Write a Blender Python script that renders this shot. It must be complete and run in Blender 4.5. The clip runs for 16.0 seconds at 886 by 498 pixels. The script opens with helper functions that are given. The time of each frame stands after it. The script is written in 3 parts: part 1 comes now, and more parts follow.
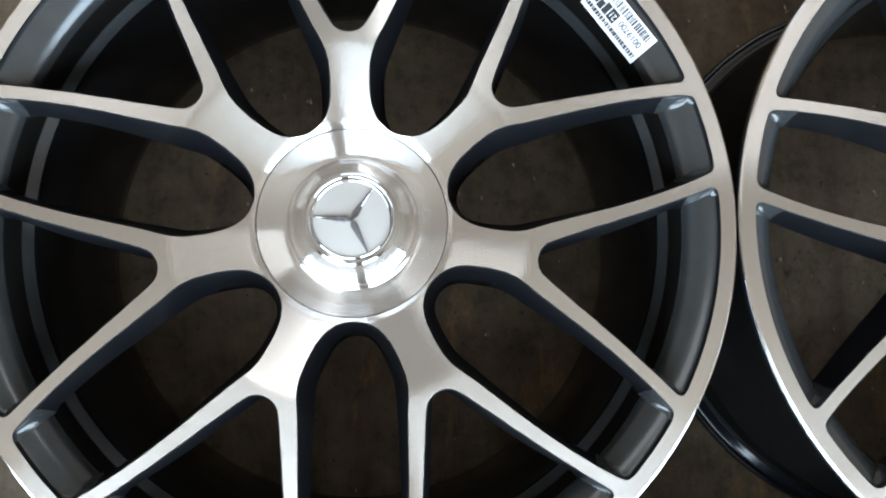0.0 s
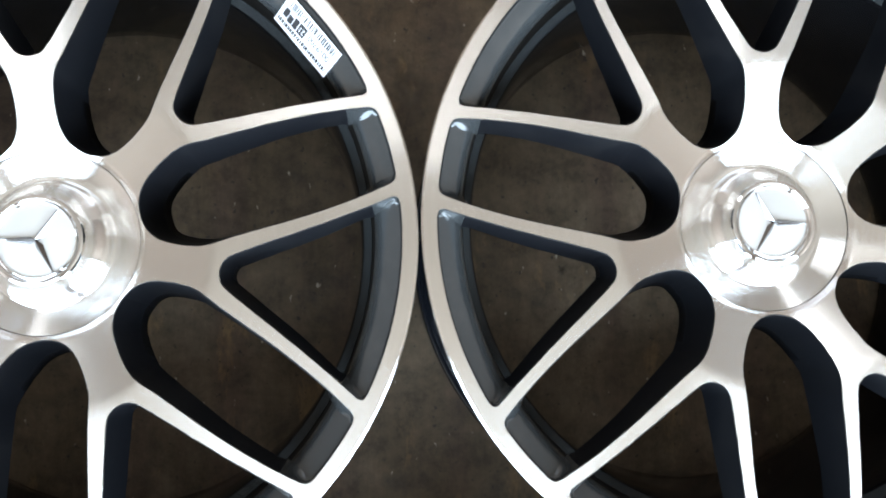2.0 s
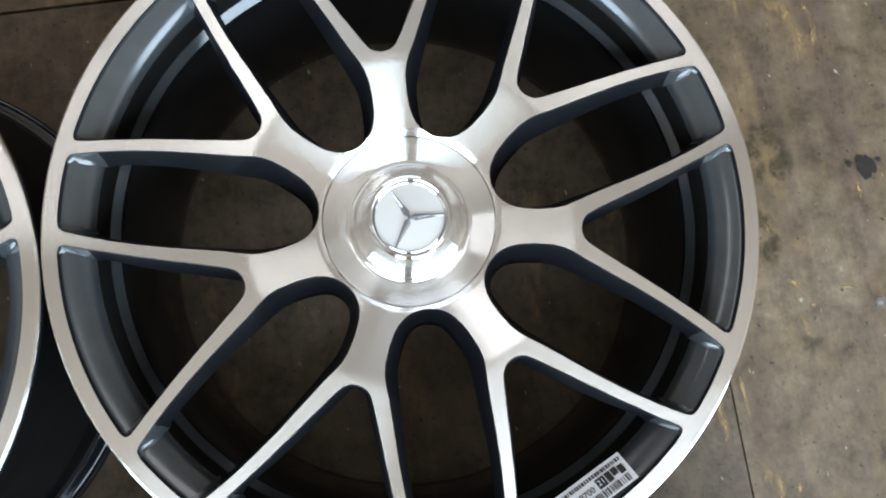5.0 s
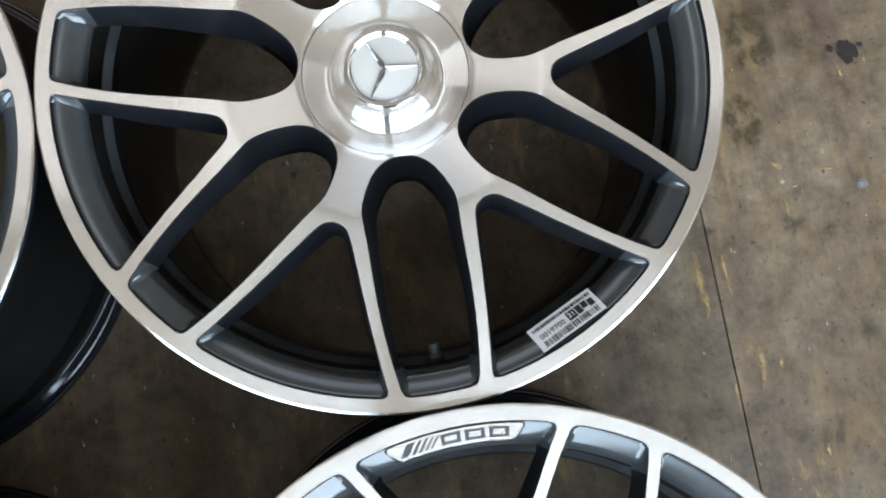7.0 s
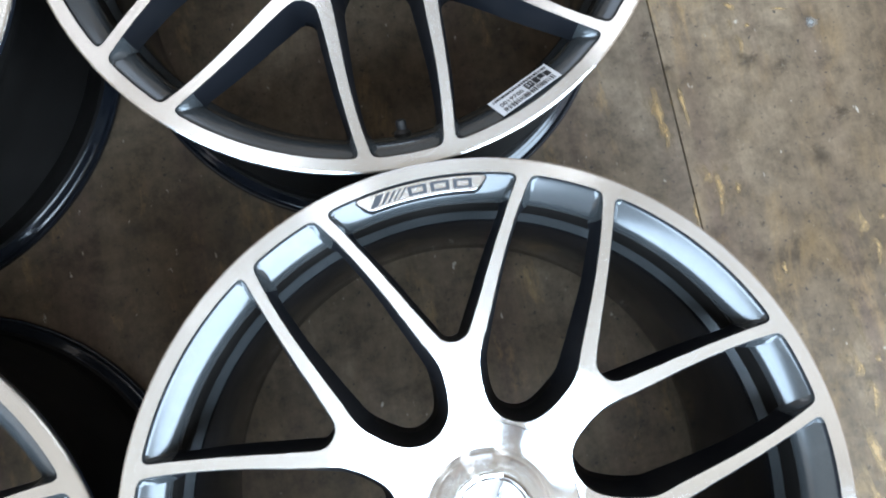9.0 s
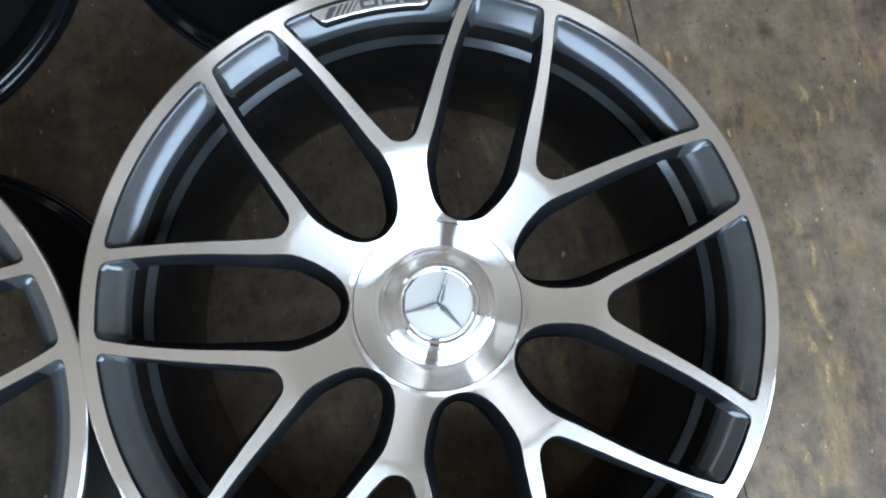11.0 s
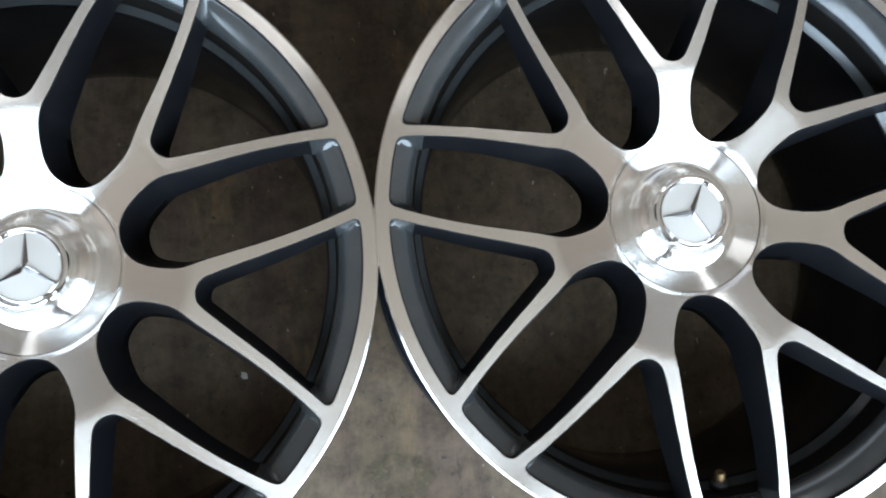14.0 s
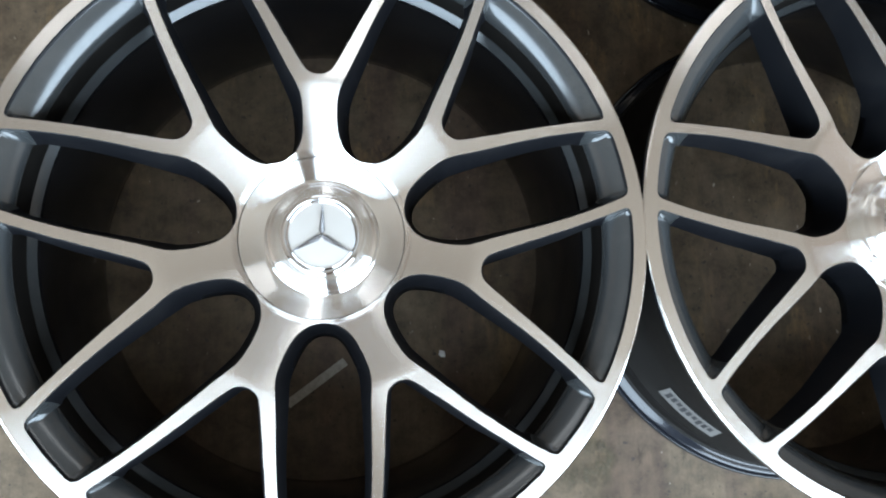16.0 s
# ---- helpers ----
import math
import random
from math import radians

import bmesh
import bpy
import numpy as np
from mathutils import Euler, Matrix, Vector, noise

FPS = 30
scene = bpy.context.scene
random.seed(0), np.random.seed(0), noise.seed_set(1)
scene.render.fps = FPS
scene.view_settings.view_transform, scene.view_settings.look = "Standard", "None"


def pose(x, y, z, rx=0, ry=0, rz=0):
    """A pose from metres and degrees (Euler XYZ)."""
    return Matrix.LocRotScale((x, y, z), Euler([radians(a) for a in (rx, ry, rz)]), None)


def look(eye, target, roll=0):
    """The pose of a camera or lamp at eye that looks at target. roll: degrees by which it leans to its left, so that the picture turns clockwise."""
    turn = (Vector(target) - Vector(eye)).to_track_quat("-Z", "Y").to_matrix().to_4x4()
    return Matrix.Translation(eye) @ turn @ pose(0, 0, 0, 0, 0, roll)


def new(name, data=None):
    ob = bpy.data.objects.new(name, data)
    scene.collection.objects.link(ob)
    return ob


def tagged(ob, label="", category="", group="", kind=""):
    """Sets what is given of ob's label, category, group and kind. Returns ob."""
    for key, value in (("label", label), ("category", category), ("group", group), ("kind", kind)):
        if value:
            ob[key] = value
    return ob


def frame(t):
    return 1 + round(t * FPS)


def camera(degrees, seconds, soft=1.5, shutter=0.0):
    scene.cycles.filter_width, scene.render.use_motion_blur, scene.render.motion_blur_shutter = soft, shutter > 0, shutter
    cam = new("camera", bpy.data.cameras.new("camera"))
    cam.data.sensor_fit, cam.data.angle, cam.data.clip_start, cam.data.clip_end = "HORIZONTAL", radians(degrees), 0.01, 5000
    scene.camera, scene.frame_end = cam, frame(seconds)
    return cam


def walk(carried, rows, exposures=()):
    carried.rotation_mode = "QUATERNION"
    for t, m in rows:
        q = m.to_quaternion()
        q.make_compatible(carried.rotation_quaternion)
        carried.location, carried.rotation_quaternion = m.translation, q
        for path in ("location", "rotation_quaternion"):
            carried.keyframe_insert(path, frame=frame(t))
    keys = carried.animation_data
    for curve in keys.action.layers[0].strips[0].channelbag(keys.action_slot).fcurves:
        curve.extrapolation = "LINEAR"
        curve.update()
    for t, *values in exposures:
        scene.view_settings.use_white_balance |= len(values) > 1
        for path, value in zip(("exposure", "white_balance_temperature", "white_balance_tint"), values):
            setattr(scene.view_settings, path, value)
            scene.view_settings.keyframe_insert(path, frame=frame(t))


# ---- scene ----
cam = camera(62.95, 16.0, soft=2.0)
PATH = [
    (0.0, 0.0336, -0.0769, 0.7495, 6.08, -3.64, 0.21),
    (0.5, 0.0741, -0.0711, 0.7551, 5.79, -4.1, -1.13),
    (1.0, 0.1293, -0.0744, 0.7642, 6.02, -4.2, -0.92),
    (1.5, 0.1875, -0.0728, 0.7781, 6.08, -4.4, -0.13),
    (2.0, 0.2585, -0.0678, 0.7813, 5.63, -4.31, -1.95),
    (2.5, 0.3037, -0.0782, 0.778, 6.57, -5.64, -2.71),
    (3.0, 0.3576, -0.0768, 0.7842, 6.9, -5.62, -4.41),
    (3.5, 0.4221, -0.0792, 0.7899, 7.85, -4.73, -5.81),
    (4.0, 0.478, -0.0795, 0.7979, 8.19, -4.18, -7.18),
    (4.2, 0.4989, -0.0824, 0.7998, 8.54, -3.9, -7.96),
    (6.3, 0.5621, -0.17, 0.7957, 7.59, -2.4, -9.32),
    (6.5, 0.5615, -0.183, 0.7974, 7.57, -2.25, -9.45),
    (7.0, 0.5619, -0.2309, 0.8066, 7.51, -1.66, -9.57),
    (7.5, 0.5592, -0.2779, 0.8005, 7.32, -1.85, -9.61),
    (8.0, 0.5502, -0.3328, 0.8008, 7.33, -2.02, -10.0),
    (8.5, 0.549, -0.3824, 0.8089, 7.49, -2.26, -10.42),
    (9.0, 0.5449, -0.4292, 0.8167, 7.95, -2.35, -11.08),
    (9.5, 0.5422, -0.4846, 0.8259, 8.79, -2.36, -11.3),
    (10.0, 0.5442, -0.5361, 0.8355, 9.78, -2.5, -11.98),
    (10.2, 0.5451, -0.5493, 0.8326, 9.41, -2.89, -11.44),
    (12.3, 0.4895, -0.6388, 0.8303, 6.74, -4.36, -10.77),
    (12.5, 0.4619, -0.6411, 0.8343, 6.78, -4.93, -9.65),
    (13.0, 0.4038, -0.6425, 0.8441, 6.27, -5.21, -8.34),
    (13.5, 0.3506, -0.6438, 0.8487, 6.31, -5.3, -7.58),
    (14.0, 0.2849, -0.6563, 0.848, 7.38, -6.0, -5.08),
    (14.5, 0.2306, -0.6564, 0.849, 6.44, -5.82, -4.99),
    (15.0, 0.1597, -0.6568, 0.851, 6.51, -6.32, -3.89),
    (15.5, 0.0942, -0.6555, 0.8498, 6.44, -6.86, -3.47),
    (16.0, 0.0386, -0.6581, 0.8507, 6.95, -7.33, -1.89),
]

# seconds, stops, kelvin, tint: the clip's own exposure and white balance
EXPOSURES = [(0.0, 0.16, 6450, 10), (1.0, 0.28, 6300, 10), (2.0, 0.72, 6400, 10), (3.0, 0.78, 6300, 10), (4.0, 0.56, 6350, 10), (6.5, 0.20, 6450, 10), (7.5, 0.36, 6350, 10), (8.5, 0.62, 6200, 10),
             (9.5, 0.70, 5850, 10), (10.0, 0.40, 5750, 10), (12.5, -0.12, 6250, 10), (13.5, -0.1, 6350, 10), (15.0, 0.18, 6550, 10), (16.0, 0.18, 6450, 10)]
walk(cam, [(t, pose(*p)) for t, *p in PATH], EXPOSURES)

# ---- light ----
world = bpy.data.worlds.new("world")
scene.world = world
world.use_nodes = True
wn = world.node_tree.nodes
sky = wn.new("ShaderNodeTexSky")
sky.sky_type = "NISHITA"
sky.sun_disc = False
sky.sun_elevation, sky.sun_rotation = radians(50), radians(160)
world.node_tree.links.new(sky.outputs[0], wn["Background"].inputs[0])
wn["Background"].inputs[1].default_value = 0.12

ROOM = (-3.4, 4.3, -1.85, 3.6, 3.3)          # x0, x1, y0, y1, ceiling height


def area(name, m, sx, sy, watts, colour):
    d = bpy.data.lights.new(name, "AREA")
    d.shape, d.size, d.size_y, d.energy, d.color = "RECTANGLE", sx, sy, watts, colour
    ob = new(name, d)
    ob.matrix_world = m
    return ob


# daylight through the wide doorway, with weak fill added from the north and the ceiling
# The gap between both spans is an unseen pier, added to break up reflections.
DOORS = ((-3.2, 0.08), (0.43, 4.1))           # x from and to
for da, db in DOORS:
    dx, dw = (da + db) / 2, db - da - 0.06
    area("doorway_daylight", look((dx, ROOM[2] - 0.02, 1.5), (dx, 0, 1.5)), dw, 2.7, 72 * dw, (0.70, 0.86, 1.0))
# Added fill light; no window is known on the north side.
area("north_fill", look((0.5, ROOM[3] + 0.02, 2.45), (0.5, 0, 2.45)), 3.0, 1.1, 14, (0.90, 0.95, 1.0))
# Weak overhead fill, added without any known ceiling lamps; x and y of each.
FILL_LAMPS = [(-1.5, 1.5), (0.1, 1.5), (1.9, 1.5)]
for lx, ly in FILL_LAMPS:
    area("ceiling_fill", look((lx, ly, ROOM[4] - 0.12), (lx, ly, 0), 0), 0.32, 1.5, 4, (1.0, 0.98, 0.96))

# ---- materials ----


def material(name, colour=(0.5, 0.5, 0.5), rough=0.5, metal=0.0, **more):
    m = bpy.data.materials.new(name)
    m.use_nodes = True
    b = m.node_tree.nodes["Principled BSDF"]
    b.inputs["Base Color"].default_value = (*colour, 1)
    b.inputs["Roughness"].default_value = rough
    b.inputs["Metallic"].default_value = metal
    for k, v in more.items():
        b.inputs[k.replace("_", " ")].default_value = v
    return m


class Nodes:
    """Short hand for building node trees."""

    def __init__(self, m):
        self.t = m.node_tree
        self.b = self.t.nodes["Principled BSDF"]

    def add(self, kind, **props):
        n = self.t.nodes.new("ShaderNode" + kind)
        for k, v in props.items():
            if k == "operation":
                n.operation = v
            elif k == "blend_type":
                n.blend_type = v
            elif k == "data_type":
                n.data_type = v
            elif k == "noise_dimensions":
                n.noise_dimensions = v
        return n

    def link(self, a, b):
        self.t.links.new(a, b)

    def coords(self, scale=(1, 1, 1), spin=0.0):
        c, mp = self.add("TexCoord"), self.add("Mapping")
        mp.inputs["Scale"].default_value = scale
        mp.inputs["Rotation"].default_value = (0, 0, radians(spin))
        self.link(c.outputs["Object"], mp.inputs["Vector"])
        return mp.outputs[0]

    def noise(self, vec, scale, detail=4.0, rough=0.55, distort=0.0):
        n = self.add("TexNoise")
        for k, v in (("Scale", scale), ("Detail", detail), ("Roughness", rough), ("Distortion", distort)):
            n.inputs[k].default_value = v
        self.link(vec, n.inputs["Vector"])
        return n.outputs["Fac"]

    def ramp(self, fac, stops):
        r = self.add("ValToRGB")
        e = r.color_ramp.elements
        while len(e) < len(stops):
            e.new(0.5)
        for el, (p, c) in zip(e, stops):
            el.position = p
            el.color = (*c, 1) if len(c) == 3 else c
        self.link(fac, r.inputs[0])
        return r.outputs["Color"]

    def mix(self, fac, a, b, blend="MIX"):
        n = self.add("MixRGB", blend_type=blend)
        for s, v in zip(n.inputs, (fac, a, b)):
            if isinstance(v, (int, float)):
                s.default_value = v if s.type == "VALUE" else (v, v, v, 1)
            elif isinstance(v, tuple):
                s.default_value = (*v, 1)
            else:
                self.link(v, s)
        return n.outputs[0]

    def bump(self, height, strength, distance):
        n = self.add("Bump")
        n.inputs["Strength"].default_value, n.inputs["Distance"].default_value = strength, distance
        self.link(height, n.inputs["Height"])
        self.link(n.outputs[0], self.b.inputs["Normal"])


def grey(v):
    return (v, v, v)


def turned(name, colour, rough, aniso, streak):
    """Lathe-turned aluminium: grooves run round the wheel's axis."""
    m = material(name, colour, rough, 1.0)
    k = Nodes(m)
    c, s, n = k.add("TexCoord"), k.add("SeparateXYZ"), k.add("CombineXYZ")
    k.link(c.outputs["Object"], s.inputs[0])
    k.link(s.outputs["X"], n.inputs["X"])
    k.link(s.outputs["Y"], n.inputs["Y"])
    vt = k.add("VectorTransform")
    vt.vector_type, vt.convert_from, vt.convert_to = "VECTOR", "OBJECT", "WORLD"
    k.link(n.outputs[0], vt.inputs[0])
    k.link(vt.outputs[0], k.b.inputs["Tangent"])
    k.b.inputs["Anisotropic"].default_value = aniso
    # radius and angle as coordinates for the tool marks
    flat = k.add("CombineXYZ")
    k.link(s.outputs["X"], flat.inputs["X"])
    k.link(s.outputs["Y"], flat.inputs["Y"])
    length = k.add("VectorMath", operation="LENGTH")
    k.link(flat.outputs[0], length.inputs[0])
    ang = k.add("Math", operation="ARCTAN2")
    k.link(s.outputs["Y"], ang.inputs[0])
    k.link(s.outputs["X"], ang.inputs[1])
    tool = k.add("CombineXYZ")
    big = k.add("Math", operation="MULTIPLY")
    big.inputs[1].default_value = 220.0
    k.link(length.outputs["Value"], big.inputs[0])
    k.link(big.outputs[0], tool.inputs["X"])
    k.link(ang.outputs[0], tool.inputs["Y"])
    lines = k.noise(tool.outputs[0], 1.6, 3.0, 0.7)
    smear = k.noise(c.outputs["Object"], 14.0, 3.0, 0.6)
    col = k.mix(streak, colour, k.ramp(lines, [(0.3, tuple(v * 0.72 for v in colour)), (0.7, tuple(min(1, v * 1.08) for v in colour))]))
    k.link(col, k.b.inputs["Base Color"])
    k.link(k.ramp(smear, [(0.3, grey(rough * 1.0)), (0.75, grey(rough * 1.1))]), k.b.inputs["Roughness"])
    return m


MACHINED = turned("machined_aluminium", (0.84, 0.82, 0.79), 0.21, 1.0, 0.18)
CAP_METAL = turned("bright_turned_aluminium", (0.88, 0.88, 0.87), 0.17, 1.0, 0.10)
CHROME = material("chrome", (0.88, 0.89, 0.90), 0.06, 1.0)
STAR_CHROME = material("star_chrome", (0.30, 0.30, 0.31), 0.10, 1.0)


def paint(name, colour, rough, coat, metal=0.25, dusty=0.10):
    """Sprayed wheel paint with fine flake and slight dust."""
    m = material(name, colour, rough, metal, Coat_Weight=coat, Coat_Roughness=0.12)
    k = Nodes(m)
    v = k.coords()
    flake = k.noise(v, 2600.0, 2.0)
    dust = k.noise(v, 22.0, 5.0, 0.65)
    col = k.mix(0.35, colour, k.ramp(flake, [(0.35, tuple(c * 0.6 for c in colour)), (0.7, tuple(c * 1.5 for c in colour))]))
    col = k.mix(k.ramp(dust, [(0.5, grey(0.0)), (0.85, grey(dusty))]), col, (0.30, 0.28, 0.25))
    k.link(col, k.b.inputs["Base Color"])
    k.link(k.ramp(dust, [(0.3, grey(rough * 0.9)), (0.8, grey(min(1, rough * 1.3)))]), k.b.inputs["Roughness"])
    return m


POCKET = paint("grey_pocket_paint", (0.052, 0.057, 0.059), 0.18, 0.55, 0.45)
# Flanks, undersides and hub get a far darker colour than the pocket slope.
SIDE = paint("near_black_sides", (0.0045, 0.005, 0.0065), 0.44, 0.03, 0.0, 0.02)
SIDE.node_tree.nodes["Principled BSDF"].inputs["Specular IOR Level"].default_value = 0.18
# Black barrel paint, with the shade inside the bore deepening its colour.
BORE = paint("black_paint_with_shade", (0.006, 0.0055, 0.005), 0.5, 0.0, 0.0, 0.02)
BORE_GLOSS = paint("shaded_gloss_bore", (0.005, 0.005, 0.0055), 0.12, 0.0, 0.0, 0.015)
GLOSS = paint("gloss_black_barrel_paint", (0.008, 0.010, 0.014), 0.18, 0.55, 0.0, 0.03)
EMBLEM = material("satin_silver_lacquer", (0.50, 0.48, 0.45), 0.42, 0.2, Coat_Weight=0.3, Coat_Roughness=0.1)
PAPER = material("label_paper", (0.80, 0.81, 0.84), 0.45)
GREY_PAPER = material("grey_label_paper", (0.085, 0.082, 0.077), 0.7)
INK = material("label_ink", (0.012, 0.012, 0.014), 0.5)
BADGE_INK = material("badge_infill", (0.06, 0.065, 0.075), 0.45, 0.3)
RUBBER = material("black_rubber", (0.015, 0.015, 0.015), 0.6)
BRASS = material("dull_brass", (0.24, 0.16, 0.075), 0.45, 0.8)
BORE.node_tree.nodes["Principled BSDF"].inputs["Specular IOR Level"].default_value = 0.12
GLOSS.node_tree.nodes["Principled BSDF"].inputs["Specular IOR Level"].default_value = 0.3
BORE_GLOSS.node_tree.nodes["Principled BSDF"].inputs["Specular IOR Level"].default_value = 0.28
for plain, amount in ((EMBLEM, 0.06), (PAPER, 0.10)):
    k = Nodes(plain)
    base = tuple(k.b.inputs["Base Color"].default_value)[:3]
    k.link(k.mix(k.ramp(k.noise(k.coords(), 90.0, 4.0), [(0.35, grey(0.0)), (0.8, grey(amount))]), base, grey(0.35)), k.b.inputs["Base Color"])


def floor_material(name, tone, worn):
    """Old plywood: tone scales the board's own colour, worn is how much bare ochre wood shows."""
    m = material(name, (0.13, 0.11, 0.09), 0.55, Specular_IOR_Level=0.2)
    k = Nodes(m)
    v = k.coords()
    col = k.ramp(k.noise(v, 3.1, 7.0, 0.66, 0.4), [(p, tuple(t * c for t, c in zip(tone, q))) for p, q in ((0.34, (0.082, 0.056, 0.032)), (0.5, (0.126, 0.089, 0.054)), (0.66, (0.176, 0.130, 0.084)))])
    bands = k.noise(k.coords((1.0, 0.05, 1.0)), 17.0, 2.0, 0.5)
    col = k.mix(k.ramp(bands, [(0.50, grey(0.0)), (0.66, grey(0.55))]), col, (0.066, 0.042, 0.033))
    grain = k.noise(k.coords((1.0, 0.10, 1.0)), 130.0, 5.0, 0.7, 0.5)
    col = k.mix(0.16, col, k.ramp(grain, [(0.35, grey(0.25)), (0.65, grey(0.75))]), "OVERLAY")
    mottle = k.noise(v, 26.0, 8.0, 0.75, 0.15)
    col = k.mix(0.8, col, k.ramp(mottle, [(0.36, grey(0.26)), (0.5, grey(0.5)), (0.66, grey(0.74))]), "OVERLAY")
    ochre = k.noise(k.coords((1.0, 0.40, 1.0), 8), 15.0, 7.0, 0.72, 0.25)
    where = k.noise(v, 2.0, 3.0, 0.5)
    ochre = k.mix(1.0, k.ramp(ochre, [(0.52 - worn, grey(0.0)), (0.66 - worn, grey(0.6))]), k.ramp(where, [(0.40, grey(0.12)), (0.60, grey(1.0))]), "MULTIPLY")
    col = k.mix(ochre, col, (0.33, 0.21, 0.09))
    oil = k.noise(v, 15.0, 8.0, 0.72, 0.2)
    col = k.mix(k.ramp(oil, [(0.56, grey(0.0)), (0.72, grey(0.5))]), col, (0.042, 0.036, 0.030))
    pits = k.noise(v, 120.0, 3.0, 0.6)
    col = k.mix(k.ramp(pits, [(0.64, grey(0.0)), (0.70, grey(0.85))]), col, (0.030, 0.026, 0.023))
    chips = k.noise(k.coords((1.0, 0.5, 1.0), 25), 95.0, 3.0, 0.6)
    col = k.mix(k.ramp(chips, [(0.69, grey(0.0)), (0.73, grey(0.7))]), col, (0.40, 0.36, 0.30))
    k.link(col, k.b.inputs["Base Color"])
    k.link(k.ramp(mottle, [(0.3, grey(0.42)), (0.7, grey(0.70))]), k.b.inputs["Roughness"])
    k.bump(k.mix(0.5, mottle, pits), 0.4, 0.002)
    return m


FLOOR = floor_material("worn_dark_plywood", (0.72, 0.75, 0.80), -0.05)
FLOOR_OCHRE = floor_material("worn_ochre_plywood", (0.87, 0.88, 0.90), 0.015)


def plaster(name, a, b):
    m = material(name, a, 0.8)
    k = Nodes(m)
    k.link(k.ramp(k.noise(k.coords(), 1.5, 6.0, 0.6), [(0.3, a), (0.7, b)]), k.b.inputs["Base Color"])
    k.bump(k.noise(k.coords(), 60.0, 4.0), 0.2, 0.003)
    return m


WALL = plaster("beige_wall_plaster", (0.26, 0.19, 0.145), (0.34, 0.26, 0.205))
CEILING = plaster("ceiling_board", (0.27, 0.215, 0.165), (0.33, 0.265, 0.21))
STEEL = material("painted_steel", (0.6, 0.6, 0.6), 0.5)

# ---- building helpers ----


def mesh_from(name, verts, faces, mats, index=None, smooth=False, sharp=35):
    me = bpy.data.meshes.new(name)
    me.from_pydata([tuple(v) for v in verts], [], [tuple(f) for f in faces])
    for m in mats:
        me.materials.append(m)
    if index is not None:
        me.polygons.foreach_set("material_index", index)
    if smooth:
        me.polygons.foreach_set("use_smooth", [True] * len(me.polygons))
        me.update()
        me.set_sharp_from_angle(angle=radians(sharp))
    me.update()
    return me


def part(name, me, parent=None, label="", m=None):
    ob = new(name, me)
    if parent is not None:
        ob.parent = parent
    if m is not None:
        ob.matrix_basis = m
    if label:
        tagged(ob, label)
    return ob


def lathe(name, profile, mats, index=None, n=180, sharp=30, closed=False):
    """Turns a profile of (radius, height) about z; index: the material of each band."""
    verts, faces, idx = [], [], []
    rings = []
    for r, z in profile:
        if r < 1e-6:
            rings.append([len(verts)])
            verts.append((0, 0, z))
        else:
            rings.append(list(range(len(verts), len(verts) + n)))
            verts += [(r * math.cos(2 * math.pi * i / n), r * math.sin(2 * math.pi * i / n), z) for i in range(n)]
    pairs = list(zip(rings, rings[1:]))
    if closed:
        pairs.append((rings[-1], rings[0]))
    for j, (a, b) in enumerate(pairs):
        for i in range(n):
            i2 = (i + 1) % n
            if len(a) == 1 and len(b) == 1:
                continue
            if len(a) == 1:
                faces.append((a[0], b[i2], b[i]))
            elif len(b) == 1:
                faces.append((a[i], a[i2], b[0]))
            else:
                faces.append((a[i], a[i2], b[i2], b[i]))
            idx.append(index[j] if index else 0)
    me = mesh_from(name, verts, faces, mats, idx, True, sharp)
    return me


def box_mesh(name, x0, x1, y0, y1, z0, z1, mat, bevel=0.0):
    bm = bmesh.new()
    bmesh.ops.create_cube(bm, size=1.0)
    for v in bm.verts:
        v.co = ((x0 + x1) / 2 + v.co.x * (x1 - x0), (y0 + y1) / 2 + v.co.y * (y1 - y0), (z0 + z1) / 2 + v.co.z * (z1 - z0))
    if bevel:
        bmesh.ops.bevel(bm, geom=bm.edges[:], offset=bevel, segments=2, affect="EDGES", profile=0.5)
    me = bpy.data.meshes.new(name)
    bm.to_mesh(me)
    bm.free()
    me.materials.append(mat)
    return me


def interp(table, x):
    xs = [a for a, _ in table]
    ys = [b for _, b in table]
    return float(np.interp(x, xs, ys))


# ---- room ----
X0, X1, Y0, Y1, TOP = ROOM
slab = tagged(part("floor", box_mesh("floor", X0, X1, Y0, Y1, -0.14, -0.018, WALL)), "worn brown-grey plywood floor sheets with ochre stains", "floor", kind="structure")
for name, b in (("wall_east", (X1, X1 + 0.15, Y0, Y1, -0.14, TOP)), ("wall_west", (X0 - 0.15, X0, Y0, Y1, -0.14, TOP)),
                ):
    tagged(part(name, box_mesh(name, *b, WALL)), "plain beige plastered workshop wall", "wall", kind="structure")
tagged(part("ceiling", box_mesh("ceiling", X0 - 0.15, X1 + 0.15, Y0 - 0.15, Y1 + 0.15, TOP, TOP + 0.12, CEILING)), "plain brown-beige ceiling board of the workshop", "ceiling", kind="structure")
# north wall with the high opening added for its fill lamp
north = tagged(part("wall_north", None), "brown-beige plastered wall with a high opening added for fill light", "wall", kind="structure")
for b in ((X0 - 0.15, X1 + 0.15, Y1, Y1 + 0.15, -0.14, 1.9), (X0 - 0.15, -1.0, Y1, Y1 + 0.15, 1.9, TOP), (2.0, X1 + 0.15, Y1, Y1 + 0.15, 1.9, TOP), (-1.0, 2.0, Y1, Y1 + 0.15, 3.0, TOP)):
    part("wall_panel", box_mesh("wall_panel", *b, WALL), north)
